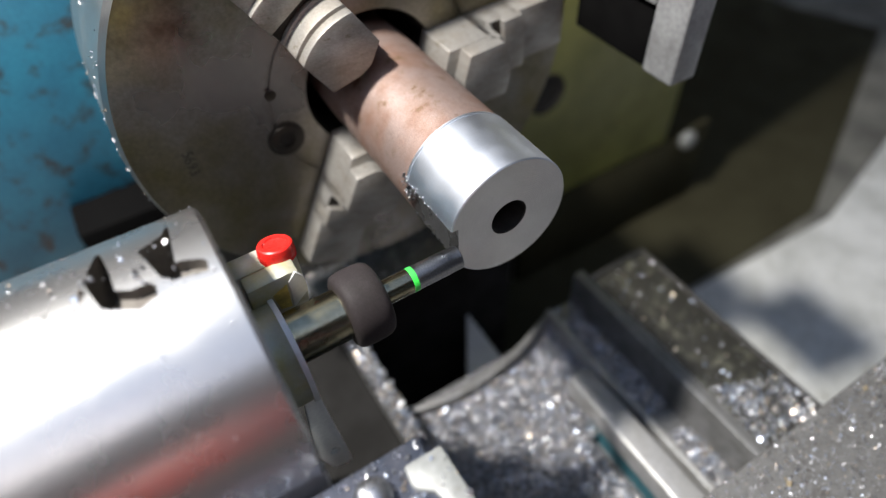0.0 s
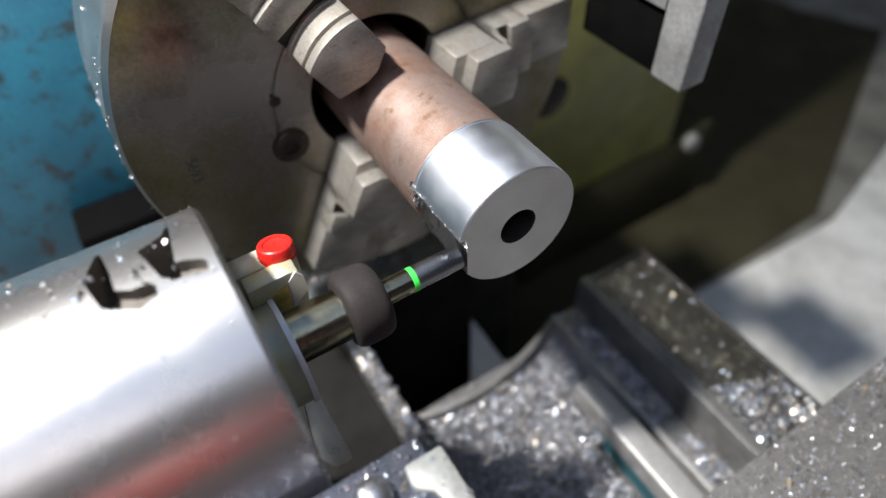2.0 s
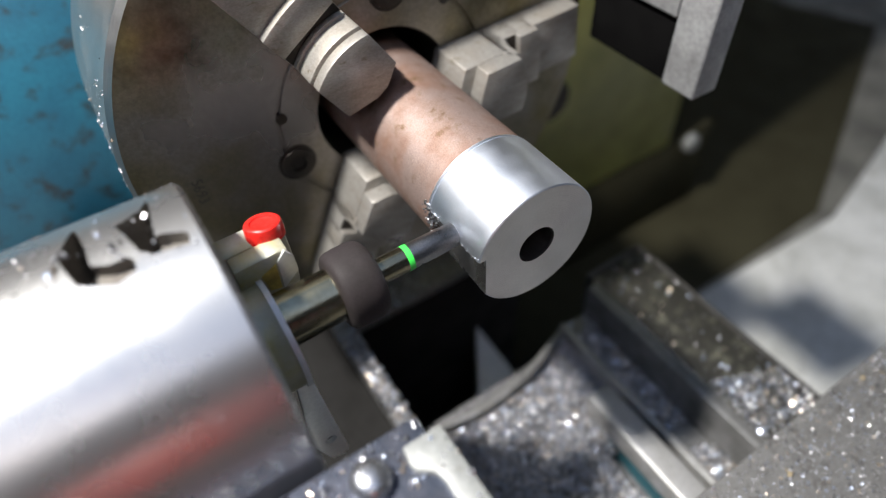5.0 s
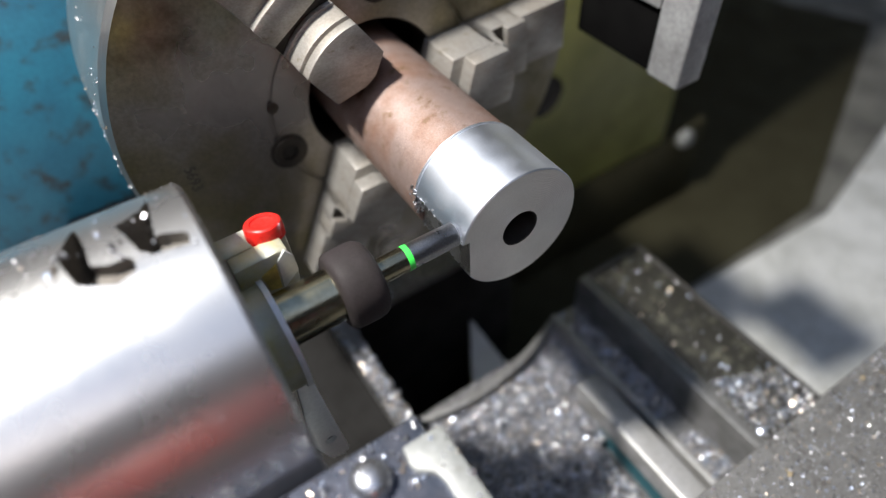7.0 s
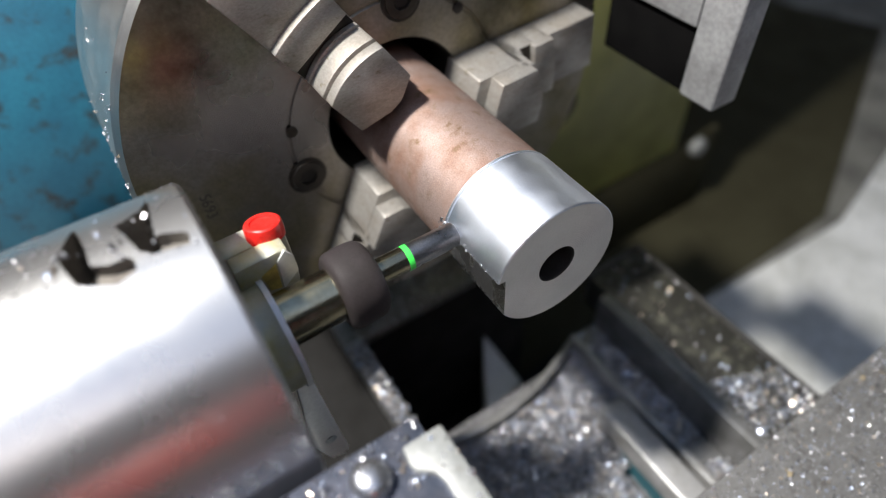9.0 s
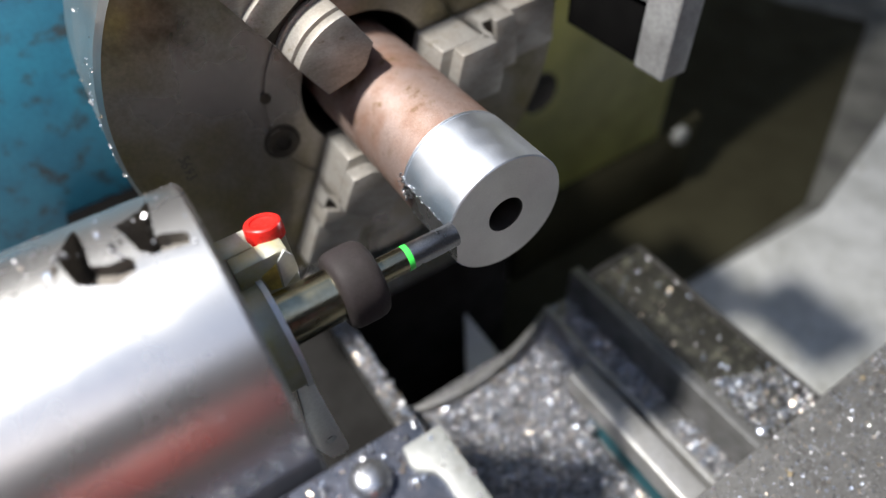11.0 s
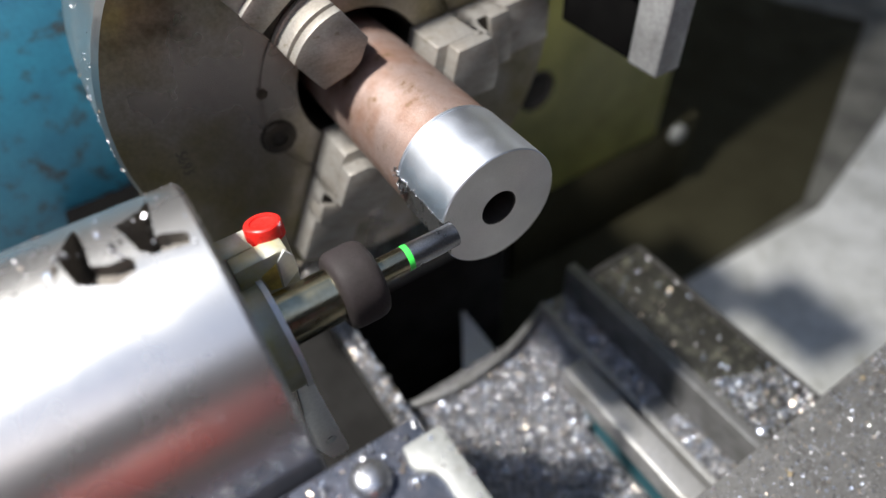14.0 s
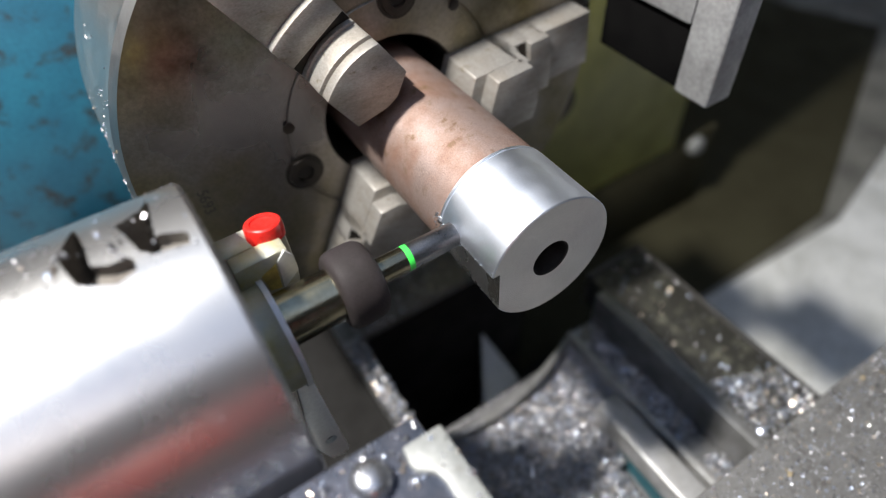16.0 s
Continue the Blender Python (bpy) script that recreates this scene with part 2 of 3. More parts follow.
def lathe(profile, axis="x", steps=96, close=False):
    """A turned body: profile of (distance along the axis, radius)."""
    bm = bmesh.new()
    rings = []
    for a, r in profile:
        ring = []
        for i in range(steps):
            t = 2 * math.pi * i / steps
            c, s = r * math.cos(t), r * math.sin(t)
            ring.append(bm.verts.new({"x": (a, c, s), "y": (s, a, c), "z": (c, s, a)}[axis]))
        rings.append(ring)
    pairs = list(zip(rings, rings[1:])) + ([(rings[-1], rings[0])] if close else [])
    for p, q in pairs:
        for i in range(steps):
            j = (i + 1) % steps
            bm.faces.new((p[i], p[j], q[j], q[i]))
    if not close:
        bm.faces.new(rings[0][::-1])
        bm.faces.new(rings[-1])
    bmesh.ops.recalc_face_normals(bm, faces=bm.faces[:])
    return bm


def prism(points, h0, h1, axis="z", bevel=0.0):
    """A straight body over an outline in the plane across the axis."""
    bm = bmesh.new()

    def at(p, h):
        return {"z": (p[0], p[1], h), "x": (h, p[0], p[1]), "y": (p[0], h, p[1])}[axis]

    low = [bm.verts.new(at(p, h0)) for p in points]
    high = [bm.verts.new(at(p, h1)) for p in points]
    n = len(points)
    for i in range(n):
        j = (i + 1) % n
        bm.faces.new((low[i], low[j], high[j], high[i]))
    bm.faces.new(low[::-1])
    bm.faces.new(high)
    bmesh.ops.recalc_face_normals(bm, faces=bm.faces[:])
    if bevel:
        bmesh.ops.bevel(bm, geom=bm.edges[:], offset=bevel, segments=2, affect="EDGES", profile=0.5)
    return bm


def moved(bm, m):
    bmesh.ops.transform(bm, matrix=m, verts=bm.verts[:])
    return bm


def cut(ob, *cutters):
    """Takes the cutters out of a mesh object and leaves a plain mesh."""
    for c in cutters:
        mod = ob.modifiers.new("cut", "BOOLEAN")
        mod.operation, mod.solver, mod.object = "DIFFERENCE", "EXACT", c
    bpy.context.view_layer.update()
    mesh = bpy.data.meshes.new_from_object(ob.evaluated_get(bpy.context.evaluated_depsgraph_get()))
    ob.modifiers.clear()
    ob.data = mesh
    for c in cutters:
        bpy.data.objects.remove(c)
    b = bmesh.new()
    b.from_mesh(mesh)
    shade(b)
    b.to_mesh(mesh)
    b.free()
    return ob


def chips(name, spots, size, mat, seed, label, category="metal chips", kind="stuff", lift=0.35):
    """Many small bent metal chips, each a folded sliver with thickness, at the given (place, scale) spots."""
    rng = np.random.default_rng(seed)
    verts, faces = [], []
    for place, k in spots:
        s = size * k * rng.uniform(0.5, 1.5)
        w, l, b = s * rng.uniform(0.35, 0.8), s, s * rng.uniform(0.1, 0.6)
        turn = Euler(rng.uniform(-3.1, 3.1, 3)).to_matrix()
        n = len(verts)
        for u, hgt in ((-1.0, 0.0), (0.0, b), (1.0, -0.2 * b)):
            for side, up in ((-1, 0.0), (1, 0.0), (0.3, 0.16 * s)):
                taper = 1.0 - 0.35 * abs(u) * rng.uniform(0, 1)
                verts.append(Vector(place) + turn @ Vector((u * l * 0.5, side * w * 0.5 * taper, hgt + up)) + Vector((0, 0, lift * s)))
        for i in (0, 3):
            a = n + i
            faces += [(a, a + 1, a + 4, a + 3), (a + 1, a + 2, a + 5, a + 4), (a + 2, a, a + 3, a + 5)]
        faces += [(n, n + 2, n + 1), (n + 6, n + 7, n + 8)]
    mesh = bpy.data.meshes.new(name)
    mesh.from_pydata(verts, [], faces)
    mesh.materials.append(M[mat])
    return tagged(new(name, mesh), label, category, "", kind)


def scatter(n, x0, x1, y0, y1, height, seed, keep=None):
    rng = np.random.default_rng(seed)
    out = []
    for _ in range(n):
        x, y = rng.uniform(x0, x1), rng.uniform(y0, y1)
        if keep is None or keep(x, y):
            out.append(((x, y, height(x, y) if callable(height) else height), rng.choice([0.6, 0.8, 1.0, 1.0, 1.4])))
    return out


MOVING = {"carriage": [], "spindle": []}

# ---- workshop round the lathe ----
FLOOR = -1.10


def room():
    floor = part("floor", box(-3.2, 3.2, -2.6, 2.4, FLOOR - 0.1, FLOOR, 0), "concrete")
    tagged(floor, "stained grey concrete workshop floor", "floor", "", "structure")
    # unseen boarded ceiling; its long opening over the operator's side is added for daylight
    top = box(-3.2, 3.2, 0.60, 2.4, 1.9, 2.0, 0)
    for b in ((-3.2, -1.5, -2.6, 0.598), (1.7, 3.2, -2.6, 0.598), (-1.498, 1.698, -2.6, -2.2)):
        extra = box(*b, 1.9, 2.0, 0)
        mesh = bpy.data.meshes.new("ceiling")
        extra.to_mesh(mesh)
        extra.free()
        top.from_mesh(mesh)
        bpy.data.meshes.remove(mesh)
    top = part("ceiling", top, "ceiling")
    tagged(top, "unseen dark boarded ceiling with an opening added for daylight", "ceiling", "", "structure")
    # unseen walls close the room and fill the metal's reflections
    for name, b in (("wall_west", (-3.3, -3.2, -2.6, 2.4)), ("wall_east", (3.2, 3.3, -2.6, 2.4)), ("wall_north", (-3.3, 3.3, 2.4, 2.5)), ("wall_south", (-3.3, 3.3, -2.7, -2.6))):
        tagged(part(name, box(*b, FLOOR, 2.0, 0), "plaster"), "plain grey plastered workshop wall", "wall", "", "structure")


# ---- lathe: chuck ----
FACE, RIM = -0.0980, 0.1002
JAWS = (4.0, 124.0, 244.0)


def chuck():
    root = thing("lathe_chuck", "three-jaw lathe chuck of mottled ground steel, gripping the bar", "chuck")
    body = part("body", lathe([(-0.160, 0.030), (-0.160, 0.099), (-0.158, 0.1018), (FACE - 0.0040, 0.1018), (FACE - 0.0036, 0.1015), (FACE - 0.0005, RIM + 0.0003), (FACE, RIM),
                               (FACE, 0.0465), (FACE - 0.0008, 0.0460), (FACE - 0.0008, 0.0452), (FACE, 0.0447), (FACE, 0.0300), (FACE - 0.0015, 0.0290), (FACE - 0.05, 0.0290), (FACE - 0.05, 0.0285)], "x", 160, close=True), "chuck_face", root)
    body.data.materials.append(M["chuck_side"])
    body.data.materials.append(M["bore"])
    for p in body.data.polygons:
        r = math.hypot(p.center.y, p.center.z)
        # index 2 paints the shaded chuck bore near black
        p.material_index = 2 if r < 0.0297 else 1 if r > RIM else 0
    for a in JAWS:
        turn = pose(0, 0, 0, a, 0, 0)
        jaw(root, turn)
    for a in (197.0, 82.5, 317.0):
        t = radians(a)
        screw(root, FACE, 0.0440 * math.cos(t), 0.0440 * math.sin(t))
    number(root)
    for a in (49, 169, 289):
        t = radians(a)
        part("dowel_pin", moved(lathe([(0, 0.0022), (0.0005, 0.0022), (0.0007, 0.0018)], "x", 24), pose(FACE, 0.0445 * math.cos(t), 0.0445 * math.sin(t))), "dark_steel", root, "small dark dowel pin")
    return root


def number(root):
    """The stamped number on the chuck's face, read towards the bed."""
    curve = bpy.data.curves.new("number", "FONT")
    curve.body, curve.size, curve.align_x, curve.align_y, curve.extrude = "5693", 0.0058, "CENTER", "CENTER", 0.00004
    temp = bpy.data.objects.new("number", curve)
    scene.collection.objects.link(temp)
    bpy.context.view_layer.update()
    mesh = bpy.data.meshes.new_from_object(temp.evaluated_get(bpy.context.evaluated_depsgraph_get()))
    bpy.data.objects.remove(temp)
    # reading direction -z, upright towards the axis
    mesh.transform(Matrix(((0, 0, 1, FACE + 0.00006), (0, 1, 0, -0.0805), (-1, 0, 0, -0.0087), (0, 0, 0, 1))))
    mesh.materials.append(M["stamp"])
    ob = new("stamped_number", mesh)
    ob.parent = root


def screw(root, x, y, z):
    head = lathe([(0.0, 0.0078), (0.0006, 0.0078), (0.0006, 0.0066), (0.0012, 0.0064), (0.0014, 0.0058), (0.0014, 0.0034), (0.0002, 0.0033)], "x", 32)
    ob = part("cap_screw", moved(head, pose(x, y, z)), "dark_steel", root, "black socket-head cap screw")
    hexagon = [(0.0032 * math.cos(radians(60 * i)), 0.0032 * math.sin(radians(60 * i))) for i in range(6)]
    # dark hexagon painted for the shade in the socket
    part("hex_socket", moved(prism(hexagon, 0.0, 0.0004, "x"), pose(x + 0.0002, y, z)), "bore", ob)


def jaw(root, turn):
    """One stepped jaw: a tall step at the bar, lower steps outward, with curved step faces."""
    w = 0.0121

    # outline seen from the tailstock: radius along y, width along z
    def block(r0, r1, x0, x1, nose=False, arc=0.0):
        """One step between two radii; the nose is chamfered towards the bar, the outer wall bows outward."""
        pts = []
        if nose:
            pts += [(r0 + 0.0042, -w), (r0, -0.0042), (r0, 0.0010), (r0 + 0.0040, w)]
        else:
            pts += [(r0, -w), (r0, w)]
        for i in range(13):
            s = w * (1 - i / 6)
            pts.append((r1 + arc * (1 - (s / w) ** 2), s))
        return prism(pts, x0, x1, "x", 0.0005)

    ob = part("jaw", moved(block(0.0222, 0.0470, FACE - 0.002, -0.0775, True, 0.0028), turn), "jaw", root, "stepped hardened steel jaw")
    part("jaw_front", moved(block(0.0272, 0.0472, -0.0774, -0.0695, True, 0.0028), turn), "jaw", ob)
    part("jaw_lip", moved(block(0.0440, 0.0488, FACE - 0.002, -0.0738, False, 0.0028), turn), "jaw", ob)
    part("jaw_fillet", moved(block(0.0440, 0.0500, FACE - 0.002, -0.0830, False, 0.0028), turn), "jaw", ob)
    groove = part("jaw_groove", moved(block(0.0440, 0.0580, FACE - 0.002, -0.0852, False, 0.002), turn), "jaw", ob, "groove with its shade painted black")
    # forward faces take the black material: the groove's shade is painted on
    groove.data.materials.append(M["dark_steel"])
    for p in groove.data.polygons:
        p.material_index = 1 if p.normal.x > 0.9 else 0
    part("jaw_step", moved(block(0.0556, 0.0652, FACE - 0.002, -0.0822, False, 0.001), turn), "jaw", ob)
    part("jaw_base", moved(block(0.0630, 0.0890, FACE - 0.002, -0.0856, False, 0.0), turn), "jaw", ob)


# ---- workpiece ----
def workpiece():
    root = thing("bar_workpiece", "copper-coloured bar with a bright turned aluminium end, slotted along one side", "workpiece")
    part("copper_sleeve", lathe([(-0.145, 0.0217), (-0.0302, 0.0219), (-0.0296, 0.0216)], "x", 128), "copper", root, "tarnished copper sleeve")
    end = part("aluminium_end", lathe([(-0.0299, 0.0205), (-0.0299, 0.0218), (-0.0293, 0.0224), (-0.0286, 0.0224), (-0.0284, 0.0219), (-0.0280, 0.0219), (-0.0278, 0.0225), (-0.0004, 0.0225), (0.0, 0.0221), (0.0, 0.0068), (-0.0005, 0.0064), (-0.025, 0.0064), (-0.025, 0.0060)], "x", 160, close=True), "alu_side", root, "bright turned aluminium end with a bore")
    cutter = part("slot_tool", box(-0.0315, 0.01, -0.03, -0.0194, -0.020, 0.0050, 0), "alu_cut")
    tail = part("slot_tool", moved(lathe([(-0.03, 0.004), (-0.0194, 0.004)], "y", 32), pose(-0.0275, 0, 0.001)), "alu_cut")
    cut(end, cutter, tail)
    end.data.materials.clear()
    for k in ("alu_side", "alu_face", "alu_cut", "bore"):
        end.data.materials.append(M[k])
    for p in end.data.polygons:
        r = math.hypot(p.center.y, p.center.z)
        if p.center.x > -0.0003 and abs(p.normal.x) > 0.9:
            p.material_index = 1
        # the bore's wall is painted near black for its shade
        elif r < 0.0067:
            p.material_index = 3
        elif (p.center.y < -0.0190 and p.normal.y < -0.9 and abs(p.center.y + 0.0194) < 0.0003) or (abs(p.center.z - 0.005) < 0.0002 and abs(p.normal.z) > 0.9):
            p.material_index = 2
        else:
            p.material_index = 0
    # added black disc: the shade deep in the bore as colour
    part("dark_bore_disc", lathe([(-0.024, 0.0062), (-0.0235, 0.0062)], "x", 48), "bore", root)
    # torn burr along the slot's edge
    rng = np.random.default_rng(5)
    spots = []
    for i in range(80):
        x = -0.029 + 0.029 * rng.uniform(0, 1) ** 1.6
        spots.append(((x, -0.0217 + rng.normal(0, 0.0003), 0.0052 + rng.normal(0, 0.0003)), rng.uniform(0.3, 0.9)))
    for i in range(70):
        spots.append(((-0.0285 + rng.normal(0, 0.0010), -0.0212 + rng.normal(0, 0.0006), rng.uniform(-0.003, 0.0065)), rng.uniform(0.5, 1.3)))
    burr = chips("burr", spots, 0.0013, "alu_cut", 6, "", "", "", 0.0)
    burr.parent = root
    for key in ("label", "category", "kind"):
        if key in burr:
            del burr[key]
    return root


# ---- milling spindle on the carriage ----
SX, SZ, SR, SY = 0.0, -0.0073, 0.0454, -0.0849


def milling_spindle():
    root = thing("milling_spindle", "bare aluminium milling spindle with an eight millimetre end mill", "spindle")
    at = pose(SX, 0, SZ)
    body = part("housing", moved(lathe([(-0.330, SR), (SY - 0.0012, SR), (SY, SR - 0.0012), (SY, 0.030), (SY - 0.002, 0.0295)], "y", 160), at), "spindle", root, "smooth bright aluminium housing")
    # two milled pockets: a deep wedge and a shallow run-out beside it
    crest = SZ + SR
    deep = ([(-0.0064, -0.1138), (-0.0120, -0.1118), (-0.0168, -0.1100), (-0.0158, -0.1092), (-0.0062, -0.1081), (0.0003, -0.1081), (0.0042, -0.1090), (0.0040, -0.1117)],
            [(-0.0098, -0.1013), (-0.0126, -0.0955), (-0.0163, -0.0938), (-0.0158, -0.0930), (-0.0022, -0.0944), (0.0034, -0.0950), (0.0034, -0.0970), (0.0022, -0.0985)])
    run_out = ([(0.0003, -0.1095), (0.0003, -0.1078), (0.0020, -0.1052), (0.0022, -0.1010), (0.0036, -0.1000), (0.0064, -0.1004), (0.0080, -0.1046), (0.0045, -0.1110)],
               [(-0.0002, -0.0960), (-0.0004, -0.0933), (0.0018, -0.0890), (0.0030, -0.0882), (0.0058, -0.0889), (0.0042, -0.0970)])
    tools = [part("pocket_tool", prism(o, crest - 0.015, crest + 0.004), "bore") for o in deep]
    tools += [part("pocket_tool", prism(o, crest - 0.0034, crest + 0.004), "bore") for o in run_out]
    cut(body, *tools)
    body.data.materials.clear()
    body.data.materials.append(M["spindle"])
    # pocket walls and floors are darker than the housing
    body.data.materials.append(M["pocket_metal"])
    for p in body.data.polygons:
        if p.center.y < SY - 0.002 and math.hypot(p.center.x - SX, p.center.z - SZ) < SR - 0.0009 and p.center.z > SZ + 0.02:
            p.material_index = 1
    low = pose(SX, 0, SZ - 0.005)
    part("end_cap", moved(lathe([(SY - 0.002, 0.0158), (SY + 0.0066, 0.0158), (SY + 0.0072, 0.0154), (SY + 0.0072, 0.0120), (SY + 0.0055, 0.0115)], "y", 96), low), "end_cap", root, "zinc-plated bearing cap")
    part("cap_rim", moved(lathe([(SY + 0.0062, 0.0152), (SY + 0.0062, 0.0166), (SY + 0.0078, 0.0166), (SY + 0.0078, 0.0150), (SY + 0.0072, 0.0150)], "y", 96), low), "zinc", root, "bright rim of the bearing cap")
    part("shaft", moved(lathe([(SY + 0.002, 0.0081), (-0.0605, 0.0081), (-0.0600, 0.0076), (-0.0560, 0.0076)], "y", 64), at), "shaft", root, "polished collet shaft")
    nut = part("collet_nut", moved(lathe([(-0.0608, 0.0088), (-0.0606, 0.0104), (-0.0598, 0.0115), (-0.0586, 0.0120), (-0.0560, 0.0122), (-0.0520, 0.0122), (-0.0500, 0.0119), (-0.0486, 0.0111), (-0.0479, 0.0098), (-0.0476, 0.0075), (-0.0480, 0.0045)], "y", 80), at), "nut", root, "dark grey rounded collet nut")
    mill = part("end_mill", moved(lathe([(-0.0520, 0.0040), (-0.0377, 0.0040)], "y", 48), at), "shaft", root, "polished end mill shank")
    part("colour_band", moved(lathe([(-0.0378, 0.0041), (-0.0360, 0.0041)], "y", 48), at), "green", mill, "bright green colour band")
    part("cutting_end", moved(lathe([(-0.0361, 0.0040), (-0.0250, 0.0040), (-0.0240, 0.0039), (-0.0200, 0.0039), (-0.0197, 0.0036)], "y", 48), at), "carbide", mill, "grey coated cutting end")
    boss = part("lug_boss", prism([(-0.0830, 0.0066), (-0.0705, 0.0072), (-0.0674, 0.0066), (-0.0664, -0.0030), (-0.0716, -0.0080), (-0.0830, -0.0085)], -0.0170, -0.0108, "x", 0.0006), "end_cap", root, "cast boss with a yellow reflection in its colour")
    part("facet", prism([(-0.0712, 0.0042), (-0.0684, 0.0072), (-0.0664, 0.0040), (-0.0662, -0.0026), (-0.0716, -0.0073)], -0.0112, -0.0102, "x", 0.0004), "zinc", boss, "bright faceted end")
    part("brass_insert", prism([(-0.0174, 0.0006), (-0.0184, 0.0046), (-0.0176, 0.0048), (-0.0166, 0.0008)], -0.0815, -0.0685, "y"), "brass", root, "yellow brass insert")
    part("brass_foot", prism([(-0.0765, 0.0010), (-0.0718, 0.0032), (-0.0722, -0.0066), (-0.0756, -0.0057)], -0.0112, -0.0105, "x"), "brass", boss, "yellow brass foot")
    # lug beside the bearing cap with the red knob on it
    lug = part("lug", prism([(-0.0268, -0.018), (-0.019, -0.019), (-0.0165, -0.013), (-0.0165, -0.001), (-0.0182, 0.0058), (-0.0268, 0.0058)], SY + 0.0002, -0.0652, "y", 0.0012), "end_cap", root, "zinc-plated cast lug")
    part("red_knob", moved(lathe([(-0.0012, 0.0056), (0.0002, 0.0057), (0.0026, 0.0055), (0.0033, 0.0052), (0.0036, 0.0047), (0.0035, 0.0037), (0.0030, 0.0034), (0.0028, 0.0028)], "z", 64), pose(-0.0214, -0.0699, 0.0058, -4, -12, 0)), "red", root, "glossy red plastic button")
    # strap below the cap, with a hole near its end
    strap = part("strap", prism([(-0.0815, -0.0250), (-0.0765, -0.0260), (-0.0733, -0.0765), (-0.0755, -0.0785), (-0.0800, -0.0768), (-0.0844, -0.0629)], 0.0080, 0.0098, "x", 0.0004), "zinc", root, "bent zinc strap with a hole")
    cut(strap, part("hole_tool", moved(lathe([(0.0, 0.0021), (0.02, 0.0021)], "x", 24), pose(0, -0.0780, -0.0640)), "bore"))
    # clamp towards the tailstock
    part("clamp_bar", box(0.0475, 0.0900, -0.150, -0.0625, -0.040, -0.0012, 0.0008), "clamp", root, "oily blue-grey clamp bar")
    jawplate = prism([(0.0532, -0.0590), (0.110, -0.0590), (0.110, -0.0655), (0.0645, -0.0652), (0.0622, -0.0660), (0.0598, -0.0692), (0.0580, -0.0698), (0.0532, -0.0692)], -0.030, 0.0004, "z", 0.0007)
    part("clamp_jaw", jawplate, "pale", root, "pale milled clamp jaw")
    part("clamp_screw", moved(lathe([(-0.004, 0.0048), (0.0008, 0.0048), (0.0022, 0.0043), (0.0030, 0.0034), (0.0035, 0.0022), (0.0037, 0.0008)], "z", 40), pose(0.0560, -0.0785, 0.0)), "shiny", root, "domed bright clamp screw")
    part("slide_block", box(-0.040, 0.0470, -0.320, -0.1020, -0.150, -0.0535, 0.002), "iron", root, "dark iron slide block")
    rng = np.random.default_rng(31)
    spots = []
    for _ in range(150):
        y, a = rng.uniform(-0.145, SY - 0.001), radians(rng.normal(98, 22))
        spots.append(((SX + SR * math.cos(a), y, SZ + SR * math.sin(a)), rng.uniform(0.3, 0.8)))
    for hx, hy in ((-0.0010, -0.1095), (-0.0025, -0.0965)):
        for _ in range(6):
            a = rng.uniform(2.6, 5.4)
            x = hx + 0.0066 * math.cos(a) + rng.normal(0, 0.0007)
            spots.append(((x, hy + 0.0066 * math.sin(a), SZ + math.sqrt(SR ** 2 - x ** 2)), rng.uniform(0.6, 1.6)))
        for _ in range(2):
            x = hx - 0.0012 + rng.normal(0, 0.0006)
            spots.append(((x, hy - 0.0054 + rng.normal(0, 0.0006), SZ + math.sqrt(SR ** 2 - x ** 2)), rng.uniform(1.8, 2.6)))
    MOVING["spindle"].append(chips("swarf", spots, 0.0012, "chip", 32, "fine aluminium chips stuck on the spindle housing", lift=0.1))
    spots = [((rng.uniform(0.048, 0.062), rng.uniform(-0.112, -0.063), -0.0012), rng.uniform(0.5, 1.3)) for _ in range(230)]
    spots += [((rng.uniform(0.0535, 0.085), rng.uniform(-0.0645, -0.0590), 0.0004), rng.uniform(0.4, 1.0)) for _ in range(40)]
    MOVING["spindle"].append(chips("swarf", spots, 0.0013, "chip", 33, "aluminium chips on the oily clamp bar", lift=0.1))
    return root


def rim_chips():
    rng = np.random.default_rng(41)
    spots = []
    for _ in range(90):
        a = radians(rng.uniform(150, 200))
        x = rng.uniform(-0.150, FACE - 0.001)
        spots.append(((x, 0.1018 * math.cos(a), 0.1018 * math.sin(a)), rng.uniform(0.4, 1.2)))
    chips("swarf", spots, 0.0013, "chip", 42, "fine chips clinging to the chuck rim", lift=0.0).matrix_basis = AXIS


